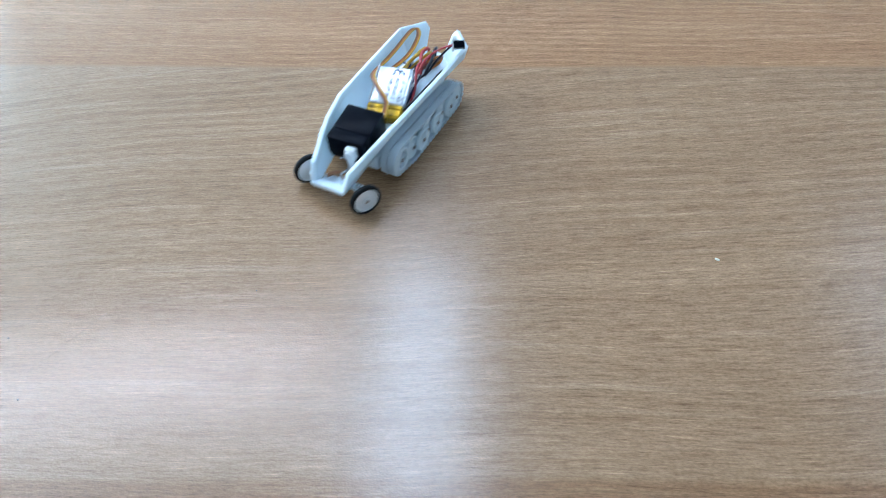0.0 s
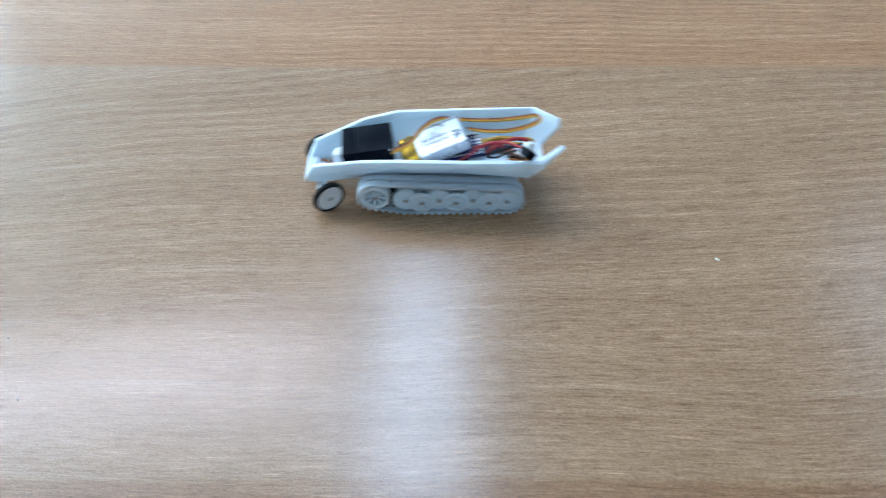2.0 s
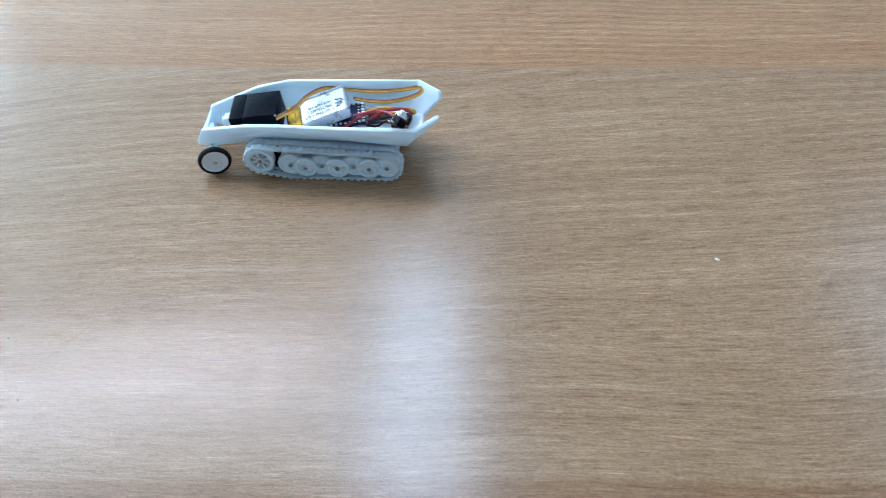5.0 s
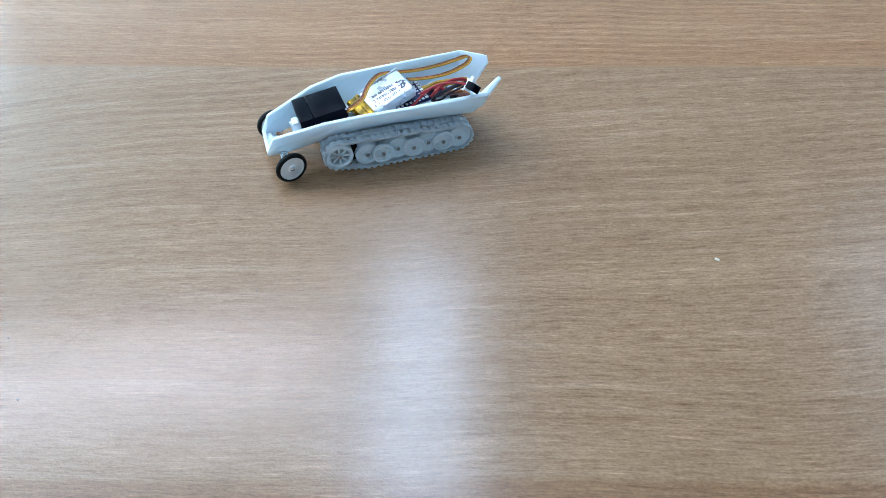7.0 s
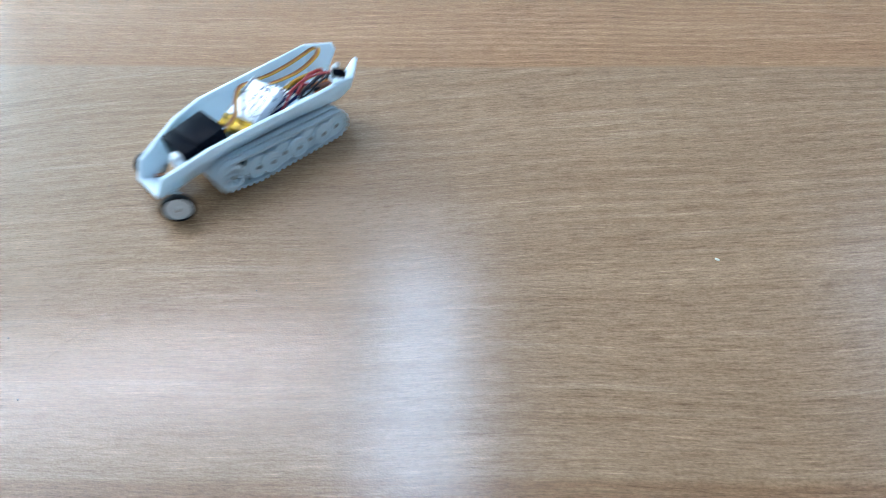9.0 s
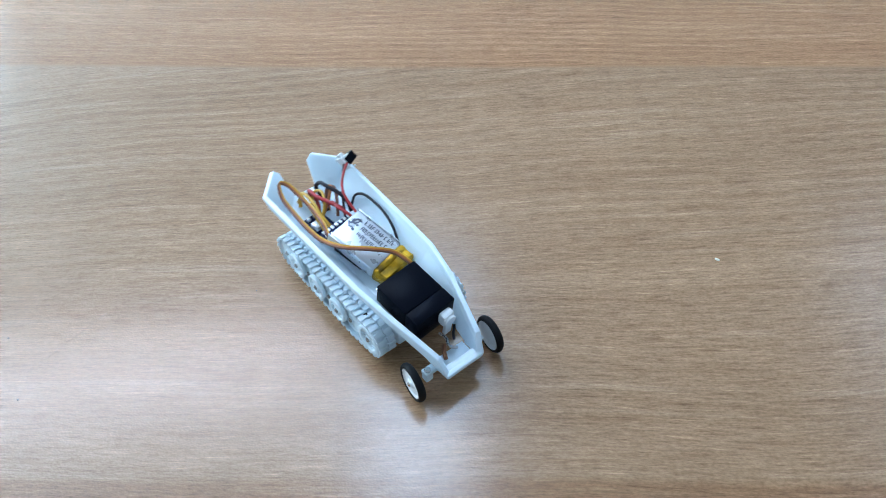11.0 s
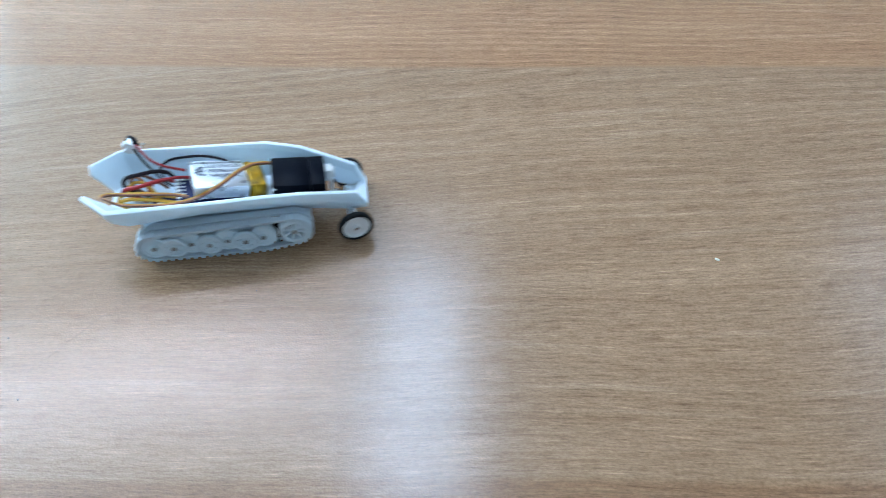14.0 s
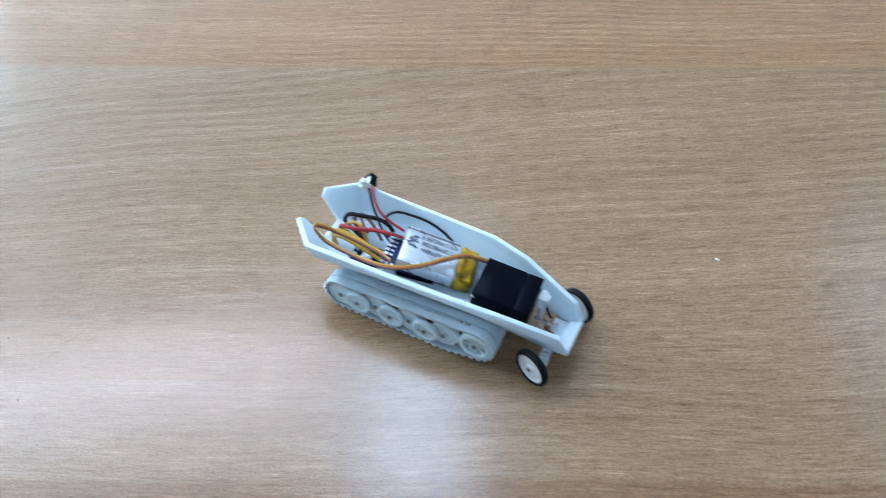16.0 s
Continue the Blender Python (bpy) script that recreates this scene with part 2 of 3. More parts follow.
# ---- the room ----
def room():
    x0, x1, y0, y1, h, t = -2.4, 3.2, -2.2, 3.6, 2.75, 0.15
    def slab(name, mat, *b):
        bm = bmesh.new()
        box(bm, *b)
        return tagged(link_mesh(name, bm, mat, smooth=False), kind="structure")
    slab("floor", FLOOR, x0 - t, x1 + t, y0 - t, y1 + t, -0.1, 0)
    slab("ceiling", CEILING, x0 - t, x1 + t, y0 - t, y1 + t, h, h + 0.1)
    slab("wall_north", PAINT, x0 - t, x1 + t, y1, y1 + t, 0, h)
    slab("wall_south", PAINT, x0 - t, x1 + t, y0 - t, y0, 0, h)
    slab("wall_east", PAINT, x1, x1 + t, y0, y1, 0, h)
    wy0, wy1, wz0, wz1 = 0.4, 3.53, TOP + 0.25, TOP + 1.9
    bm = bmesh.new()
    box(bm, x0 - t, x0, y0, wy0, 0, h)
    box(bm, x0 - t, x0, wy1, y1, 0, h)
    box(bm, x0 - t, x0, wy0, wy1, 0, wz0)
    box(bm, x0 - t, x0, wy0, wy1, wz1, h)
    tagged(link_mesh("wall_west", bm, PAINT, smooth=False), kind="structure")
    win = tagged(new("window_1"), "white framed window letting in pale daylight", "window", kind="structure")
    win.location = (x0 - t / 2, (wy0 + wy1) / 2, (wz0 + wz1) / 2)
    W, H = (wy1 - wy0) / 2, (wz1 - wz0) / 2
    bm = bmesh.new()
    for a in ((-W, W, -H, -H + 0.05), (-W, W, H - 0.05, H), (-W, -W + 0.05, -H + 0.05, H - 0.05), (W - 0.05, W, -H + 0.05, H - 0.05)):
        box(bm, -0.03, 0.03, *a)
    part("window_frame", bm, FRAME, win, smooth=False)


def ceiling_light(name, x, y, lx, ly, mat, label, turn=0.0):
    """A surface-mounted luminaire: metal tray and diffuser."""
    t = tagged(new(name), label, "ceiling light", group="lights on the ceiling")
    t.location = (x, y, 2.75)
    t.rotation_euler = (0, 0, radians(turn))
    bm = bmesh.new()
    for b in ((-lx / 2 - 0.02, lx / 2 + 0.02, -ly / 2 - 0.02, -ly / 2), (-lx / 2 - 0.02, lx / 2 + 0.02, ly / 2, ly / 2 + 0.02),
              (-lx / 2 - 0.02, -lx / 2, -ly / 2, ly / 2), (lx / 2, lx / 2 + 0.02, -ly / 2, ly / 2)):
        box(bm, *b, -0.06, 0)
    part("frame", bm, FRAME, t, smooth=False)
    bm = bmesh.new()
    box(bm, -lx / 2, lx / 2, -ly / 2, ly / 2, -0.05, -0.01)
    part("diffuser", bm, mat, t, smooth=False)
    return t


room()
COOL = glowing("cool_diffuser", (0.465, 0.68, 1.0), 12.0)
TUBE = glowing("white_diffuser", (0.76, 0.83, 1.0), 44.0)
SOFT = glowing("pale_diffuser", (0.59, 0.76, 1.0), 3.8)
FAINT = glowing("faint_diffuser", (0.46, 0.66, 1.0), 3.1)
ceiling_light("ceiling_light", -0.09, 1.37, 0.33, 1.08, COOL, "long bluish-white ceiling light panel")
ceiling_light("ceiling_light", -1.18, 1.385, 1.5, 0.07, TUBE, "slim white ceiling strip light, switched on", 7.0)
ceiling_light("ceiling_light", -1.06, 1.115, 1.66, 0.38, SOFT, "pale wide ceiling light panel, dimly lit", 7.0)
ceiling_light("ceiling_light", 1.74, 1.35, 0.32, 1.5, FAINT, "long bluish-white ceiling light panel")


def desk():
    t = tagged(new("desk"), "wide desk with a pale beech wood laminate top", "desk")
    bm = bmesh.new()
    box(bm, -0.85, 0.85, -0.25, 0.75, TOP - 0.025, TOP, 0.0015)
    part("desktop", bm, WOOD, t, "beech wood laminate with fine straight grain", smooth=False)
    for x in (-0.8, 0.8):
        bm = bmesh.new()
        box(bm, x - 0.02, x + 0.02, -0.2, 0.7, 0, TOP - 0.025, 0.001)
        part("side_panel", bm, WOOD, t, smooth=False)

    # a faint diagonal scratch in the laminate
    bm = bmesh.new()
    a, c = Vector((-0.1821, 0.1727, TOP)), Vector((-0.1561, 0.2067, TOP))
    k = (c - a).normalized().cross(Vector((0, 0, 1))) * 0.00005
    rows = []
    for i in range(25):
        p = a.lerp(c, i / 24) + k * 1.5 * math.sin(i * 0.9)
        w = 0.3 + 0.7 * abs(math.sin(i * 1.7))
        rows.append([bm.verts.new(p - k * w), bm.verts.new(p + Vector((0, 0, 0.00006))), bm.verts.new(p + k * w)])
    for p, q in zip(rows, rows[1:]):
        bm.faces.new((p[0], q[0], q[1], p[1]))
        bm.faces.new((p[1], q[1], q[2], p[2]))
    part("scratch", bm, SCRATCH, t, "faint diagonal scratch")


desk()

# ---- the toy half-track ----
# vehicle space: x forward, y to its left, z up from the desk; the drive sprockets' axle is at x = 0
toy = tagged(new("toy_half_track"), "white 3D-printed half-track toy with an open hull and bare electronics", "toy vehicle")


def hull():
    """One printed tub: flared side walls, floor open at the nose, two rear panels with a door gap."""
    top = [(37.3, 10.2, 13.8), (32.8, 11.6, 22.8), (6.0, 18.6, 31.4), (-11.4, 21.4, 33.8), (-45.0, 22.6, 33.8), (-84.4, 23.4, 33.8)]
    mid = [(37.3, 9.9, 12.0), (31.6, 12.0, 17.6), (6.0, 18.5, 26.8), (-11.4, 20.7, 29.6), (-45.0, 21.6, 29.4), (-83.0, 21.8, 26.8)]
    low = [(36.4, 8.8, 9.8), (28.0, 10.0, 10.8), (6.0, 11.4, 15.4), (-11.4, 11.6, 17.6), (-45.0, 11.8, 17.6), (-79.0, 15.2, 17.6)]
    tip, chop, foot = (-97.0, 11.9, 34.7), (-97.0, 8.9, 31.4), (-88.0, 6.5, 21.0)
    bm = bmesh.new()
    V = {}
    for s in (1, -1):
        V[s, "t"] = [bm.verts.new((x, y * s, z)) for x, y, z in top]
        V[s, "m"] = [bm.verts.new((x, y * s, z)) for x, y, z in mid]
        V[s, "l"] = [bm.verts.new((x, y * s, z)) for x, y, z in low]
        V[s, "tip"] = bm.verts.new((tip[0], tip[1] * s, tip[2]))
        V[s, "chop"] = bm.verts.new((chop[0], chop[1] * s, chop[2]))
        V[s, "foot"] = bm.verts.new((foot[0], foot[1] * s, foot[2]))
    for s in (1, -1):
        t, m, l = V[s, "t"], V[s, "m"], V[s, "l"]
        for i in range(len(t) - 1):
            bm.faces.new((t[i], t[i + 1], m[i + 1], m[i]))
            bm.faces.new((m[i], m[i + 1], l[i + 1], l[i]))
        bm.faces.new((t[-1], V[s, "tip"], V[s, "chop"], V[s, "foot"], m[-1]))
        bm.faces.new((m[-1], V[s, "foot"], l[-1]))
    L, R = V[1, "l"], V[-1, "l"]
    for i in range(2, len(L) - 1):
        bm.faces.new((L[i], L[i + 1], R[i + 1], R[i]))
    bm.faces.new((L[-1], V[1, "foot"], V[-1, "foot"], R[-1]))
    # the bar across the nose
    for k in ("t", "m"):
        j = "m" if k == "t" else "l"
        bm.faces.new((V[1, k][0], V[1, j][0], V[-1, j][0], V[-1, k][0]))
    ob = small("hull", bm, WHITE, toy, "white printed hull with flared walls")
    so = ob.modifiers.new("thickness", "SOLIDIFY")
    so.thickness, so.offset, so.use_even_offset = 2.4 * MM, -1.0, True
    be = ob.modifiers.new("rounding", "BEVEL")
    be.width, be.segments, be.limit_method, be.angle_limit = 0.95 * MM, 3, "ANGLE", radians(28)
    # cross piece and brackets in the nose
    bm = bmesh.new()
    box(bm, 25.5, 33.0, -7.8, 7.8, 9.6, 11.2, 0.4)
    box(bm, 31.8, 35.6, -8.4, 8.4, 10.0, 13.2, 0.9)
    small("nose_bar", bm, WHITE, toy)
    # lower chassis between the tracks
    bm = bmesh.new()
    box(bm, -74, 8, -13.5, 13.5, 7.0, 15.6, 1.0)
    small("chassis", bm, WHITE, toy)


hull()

# track geometry: sprocket, road wheels on the desk, idler
SPROCKET = (0.0, 12.3, 9.2)
ROAD, IDLER = (-15.7, 8.9, 8.9), (-68.3, 8.9, 8.9)
INNER, OUTER = (-15.7, -33.0, -50.5), (-24.2, -41.6, -58.8)
TRACK_IN, TRACK_OUT = 15.4, 24.2


def belt_path():
    """The loop of the track's outer face in the x-z plane, as (x, z, angle), evenly spaced."""
    def tangent(c, d):
        (x0, z0, r0), (x1, z1, r1) = c, d
        dx, dz = x1 - x0, z1 - z0
        L = math.hypot(dx, dz)
        a = math.atan2(dz, dx) - math.acos(max(-1, min(1, (r0 - r1) / L)))
        return a
    # travel anticlockwise about the loop seen from +y flipped: top run backwards, bottom run forwards
    order = [ROAD, SPROCKET, IDLER]
    joins = []
    for c, d in zip(order, order[1:] + order[:1]):
        joins.append(tangent(c, d))
    pts = []
    for i, c in enumerate(order):
        a0, a1 = joins[i - 1], joins[i]
        while a1 < a0:
            a1 += math.tau
        k = max(2, int((a1 - a0) / 0.05))
        pts += [(c[0] + c[2] * math.cos(a0 + (a1 - a0) * j / k), c[1] + c[2] * math.sin(a0 + (a1 - a0) * j / k)) for j in range(k + 1)]
    P = np.array(pts + pts[:1])
    S = np.concatenate([[0], np.cumsum(np.hypot(*np.diff(P, axis=0).T))])
    return P, S


BELT, ARC = belt_path()
LINKS = 52
PITCH = ARC[-1] / LINKS


def on_belt(s):
    s = s % ARC[-1]
    x, z = np.interp(s, ARC, BELT[:, 0]), np.interp(s, ARC, BELT[:, 1])
    s2, s1 = (s + 1.0) % ARC[-1], (s - 1.0) % ARC[-1]
    x2, z2 = np.interp(s2, ARC, BELT[:, 0]), np.interp(s2, ARC, BELT[:, 1])
    x1, z1 = np.interp(s1, ARC, BELT[:, 0]), np.interp(s1, ARC, BELT[:, 1])
    return float(x), float(z), math.atan2(z2 - z1, x2 - x1)


def lug(bm, x0, x1, y0, y1, z0, z1, lean=0.25):
    """A tapered tread bar, narrower at its outer face (z0)."""
    vs = box(bm, x0, x1, y0, y1, z0, z1)
    for p in vs:
        if p.co.z < (z0 + z1) / 2:
            p.co.x *= 1 - lean


def link_shape():
    """One track shoe: plate with two raised tread bars and a guide horn; outer face towards -z."""
    w, h = (TRACK_OUT - TRACK_IN) / 2, PITCH / 2 + 0.05
    bm = bmesh.new()
    box(bm, -0.9, 0.9, -w + 0.2, w - 0.2, 1.0, 1.8)
    lug(bm, -1.2, 1.2, -w, -0.6, 0.0, 1.1)
    lug(bm, -1.2, 1.2, 0.6, w, 0.0, 1.1)
    box(bm, -h, h, -w + 0.35, -1.1, 0.6, 1.75)
    box(bm, -h, h, 1.1, w - 0.35, 0.6, 1.75)
    return scaled(bm)


def disc(r, y0, y1, s, dish=0.0, holes=0):
    """A road wheel with a rim lip, on an axle along y; s is the side it faces."""
    bm = bmesh.new()
    f = [(0, y0), (r - 0.5, y0), (r, y0 + 0.5), (r, y1 - 0.4), (r - 0.4, y1), (r - 1.5, y1), (r - 2.0, y1 - dish), (2.2, y1 - dish), (1.8, y1 - dish + 0.5), (0, y1 - dish + 0.5)]
    lathe(bm, [(a, b * s) for a, b in f], 28)
    for k in range(holes):
        a = k * math.tau / holes
        rr = (r - 2.0 + 2.2) / 2 + 0.2
        lathe(bm, [(0, (y1 - dish) * s), (0.75, (y1 - dish) * s), (0.75, (y1 - dish + 0.55) * s), (0, (y1 - dish + 0.55) * s)], 8,
              Matrix.Translation((rr * math.cos(a), 0, rr * math.sin(a))))
    return bm


def sprocket(s):
    """Open drive wheel: rim ring, eight spokes, hub."""
    bm = bmesh.new()
    lathe(bm, [(a, b * s) for a, b in [(5.4, 18.0), (7.2, 18.0), (7.5, 18.4), (7.5, 24.0), (7.1, 24.4), (5.7, 24.4), (5.4, 24.0), (5.4, 18.0)]], 32)
    lathe(bm, [(a, b * s) for a, b in [(0, 18.0), (1.9, 18.0), (1.9, 23.6), (1.5, 24.0), (0, 24.0)]], 16)
    for k in range(8):
        m = Matrix.Rotation(k * math.tau / 8, 4, "Y")
        box(bm, 1.5, 5.5, min(20.5 * s, 23.4 * s), max(20.5 * s, 23.4 * s), -0.55, 0.55, 0, m)
    return bm


def bolt(y, s):
    bm = bmesh.new()
    lathe(bm, [(0, y * s), (1.15, y * s), (1.15, (y + 0.5) * s), (0.7, (y + 0.8) * s), (0, (y + 0.8) * s)], 8)
    return bm


tracks = {}
rollers = []       # (part, radius in mm) turning with the track
links = []         # (part, side, index)
link_mesh_data = None
for side in (1, -1):
    track = small("track", disc(1.5, 14.0, 15.0, side), FROST, toy, "frosted white printed track unit")
    tracks[side] = track
    # axle beam behind the wheels
    bm = bmesh.new()
    box(bm, -70, 2, min(14.2 * side, 17.0 * side), max(14.2 * side, 17.0 * side), 7.6, 10.2, 0.4)
    beam = small("axle_beam", bm, FROST, track)
    def turned(name, bm, x, z, r, mat=FROST, label=""):
        w = small(name, bm, mat, track, label)
        w.location = (x * MM, 0, z * MM)
        rollers.append((w, r, x, z))
        return w
    turned("drive_sprocket", sprocket(side), *SPROCKET[:2], 8.2)
    for x in INNER:
        turned("road_wheel", disc(6.9, 17.5, 22.4, side, 0.4), x, 8.9, 7.6)
    for x in OUTER:
        turned("outer_wheel", disc(6.3, 22.6, 24.9, side, 0.8, 5), x, 8.9, 7.6)
    turned("idler_wheel", disc(6.9, 17.0, 23.4, side, 0.4), *IDLER[:2], 7.6)
    for x in INNER + (IDLER[0],):
        b = small("axle_bolt", bolt(22.7 if x in INNER else 23.7, side), SCREW, track)
        b.location = (x * MM, 0, 8.9 * MM)
    for x, z, y in [(a, 8.9, 24.6) for a in OUTER] + [(0.0, SPROCKET[1], 24.0)]:
        b = small("hub_bolt", bolt(y, side), SCREW, track)
        b.location = (x * MM, 0, z * MM)
    for k in range(LINKS):
        if link_mesh_data is None:
            ob = part("track_link", link_shape(), FROST, track, smooth=False)
            link_mesh_data = ob.data
        else:
            ob = new("track_link", link_mesh_data)
            ob.parent = track
        links.append((ob, side, k))
    # black motor seen in the gap behind the sprocket
    bm = bmesh.new()
    box(bm, -10.6, -6.4, min(10 * side, 19.5 * side), max(10 * side, 19.5 * side), 4.5, 15.5, 0.5)
    small("gear_motor", bm, BLACK, toy, "black gear motor behind the sprocket")


def link_pose(side, s):
    x, z, a = on_belt(s)
    return pose(x * MM, side * (TRACK_IN + TRACK_OUT) / 2 * MM, z * MM, 0, -math.degrees(a), 0)


for ob, side, k in links:
    ob.matrix_basis = link_pose(side, k * PITCH)


# front axle: steered wheels on kingpins
KING = (28.6, 13.4, 9.0)
WHEEL_R = 9.0
wheels = []
for side in (1, -1):
    bm = bmesh.new()
    r = WHEEL_R
    y0, y1 = 5.8, 9.0
    f = [(0, y0 + 1.0), (r - 3.2, y0 + 1.0), (r - 2.3, y0), (r - 1.9, y0), (r - 1.9, y1 - 0.3), (r - 2.5, y1 - 0.2), (r - 3.1, y1 - 0.8), (2.4, y1 - 0.6), (1.9, y1 + 0.1), (0, y1 + 0.1)]
    lathe(bm, [(a, b * side) for a, b in f], 36)
    wheel = small("front_wheel", bm, NYLON, toy, "white front wheel with a black rubber tyre")
    bm = bmesh.new()
    n = 10
    prof = [(r - 1.25 + 1.25 * math.cos(a), (y0 + y1) / 2 + (y1 - y0 + 0.3) / 2 * math.sin(a)) for a in (math.tau * k / n for k in range(n + 1))]
    lathe(bm, [(a, b * side) for a, b in prof], 40)
    bmesh.ops.remove_doubles(bm, verts=bm.verts, dist=1e-5)
    small("tyre", bm, RUBBER, wheel, "black rubber tyre")
    small("hub_pin", bolt(y1, side), STEEL, wheel, "steel hub pin")
    wheels.append((wheel, side))
    bm = bmesh.new()
    box(bm, 26.6, 30.6, min(8 * side, 15.8 * side), max(8 * side, 15.8 * side), 10.6, 12.6, 0.5)
    box(bm, 26.8, 30.4, min(12.0 * side, 15.6 * side), max(12.0 * side, 15.6 * side), 6.4, 10.6, 0.5)
    small("knuckle", bm, FROST, toy, "frosted steering knuckle")
    bm = bmesh.new()
    lathe(bm, [(0, 12.6), (1.5, 12.6), (1.5, 13.3), (1.0, 13.9), (0, 13.9)], 12, Matrix.Translation((28.6, 13.8 * side, 0)) @ Matrix.Rotation(radians(90), 4, "X") )
    small("kingpin", bm, STEEL, toy, "small steel kingpin screw")


def servo():
    m = Matrix.Translation((4.6, -0.8, 31.3)) @ Euler((0, radians(6.5), radians(4.2))).to_matrix().to_4x4()
    bm = bmesh.new()
    box(bm, -13.0, 5.4, -10.7, 10.7, -14.0, 0.0, 0.5, m)
    body = small("servo", bm, BLACK, toy, "glossy black steering servo")
    bm = bmesh.new()
    box(bm, 5.5, 13.0, -10.7, 10.7, -14.0, 0.0, 0.5, m)
    small("gear_cover", bm, BLACK, body)
    bm = bmesh.new()
    box(bm, 13.0, 17.2, 1.0, 7.4, -9.0, -2.0, 1.2, m)
    lathe(bm, [(0, 15.0), (2.8, 15.0), (2.8, 18.2), (0, 18.2)], 16, m @ Matrix.Translation((0, 4.2, -5.5)) @ Matrix.Rotation(radians(-90), 4, "Z"))
    box(bm, 15.6, 17.6, 2.2, 6.2, -16.0, -6.0, 0.6, m)
    small("servo_horn", bm, NYLON, body, "white plastic servo horn")
    for prof, x, z in (([(0, -11.3), (0.7, -11.3), (0.7, -10.5), (0, -10.5)], -12.2, -1.6), ([(0, 10.4), (0.6, 10.4), (0.6, 11.0), (0, 11.0)], -12.4, -0.8)):
        bm = bmesh.new()
        lathe(bm, prof, 10, m @ Matrix.Translation((x, 0, z)))
        small("case_screw", bm, STEEL, body)
    bm = bmesh.new()
    tube(bm, [(17.4, 1.5, 13.4), (21.6, 2.3, 13.4), (23.6, 1.2, 13.2), (26.0, 1.2, 13.0), (27.6, 3.6, 12.4)], 0.7)
    small("steering_rod", bm, STEEL, toy, "bent steel steering rod")
    bm = bmesh.new()
    tube(bm, [(23.6, -0.6, 13.0), (26.5, -3.0, 13.6), (29.6, -4.6, 13.8)], 1.0)
    small("copper_link", bm, COPPER, toy, "copper coloured linkage end")
    bm = bmesh.new()
    tube(bm, [(19.8, 8.0, 17.0), (20.6, 7.4, 16.0), (22.5, 5.4, 15.0), (24.2, 4.4, 13.6)], 0.6)
    small("link_wire", bm, W_BLACK, toy, "short black link wire")


servo()


def battery():
    m = Matrix.Translation((-33.4, -0.2, 32.8)) @ Euler((0, radians(16.0), radians(14.5))).to_matrix().to_4x4()
    bm = bmesh.new()
    box(bm, -12.6, 13.6, -9.8, 9.8, -7.6, 0.0, 1.5, m, 3)
    cell = small("battery", bm, FOIL, toy, "silver pouch battery cell with printed label")
    bm = bmesh.new()
    for s in (1, -1):
        box(bm, -12.9, 12.2, min(s * 9.7, s * 10.2), max(s * 9.7, s * 10.2), -4.4, 0.35, 0.1, m)
    small("foil_seam", bm, FOIL, cell)
    bm = bmesh.new()
    box(bm, 13.2, 21.8, -9.9, 9.7, -7.4, -0.2, 1.3, m, 3)
    box(bm, 13.4, 17.0, -10.1, 9.9, -7.7, 0.12, 1.3, m, 3)
    rnd = random.Random(4)
    for v in bm.verts:
        v.co += Vector((rnd.uniform(-1, 1), rnd.uniform(-1, 1), rnd.uniform(-1, 1))) * 0.25
    small("tape", bm, TAPE, cell, "crinkled amber polyimide tape")
    # unreadable print: a logo block and rows of small marks
    bm = bmesh.new()
    for k in range(22):
        x, y = rnd.uniform(-11.6, -7.2), rnd.uniform(-1.5, 5.5)
        box(bm, x, x + rnd.uniform(0.5, 1.4), y, y + rnd.uniform(0.6, 1.5), 0.02, 0.08, 0, m)
    for y, x0, x1 in ((6.6, -5.2, 10.8), (3.0, -4.6, 9.6), (-0.6, -4.2, 8.4)):
        x = x0
        while x < x1:
            # each mark is a stem with one or two short arms
            w, h = rnd.uniform(0.3, 0.45), rnd.uniform(0.95, 1.2)
            box(bm, x, x + w, y - h, y + h, 0.02, 0.08, 0, m)
            for k in range(rnd.randint(2, 4)):
                z = y + rnd.choice((-h, -0.2, -0.2, h - 0.4))
                box(bm, x + w, x + w + rnd.uniform(0.3, 0.75), z, z + 0.4, 0.02, 0.08, 0, m)
            x += w + rnd.choice((0.65, 0.75, 0.9, 1.5))
    small("label_print", bm, INK, cell, "dark illegible print")


battery()


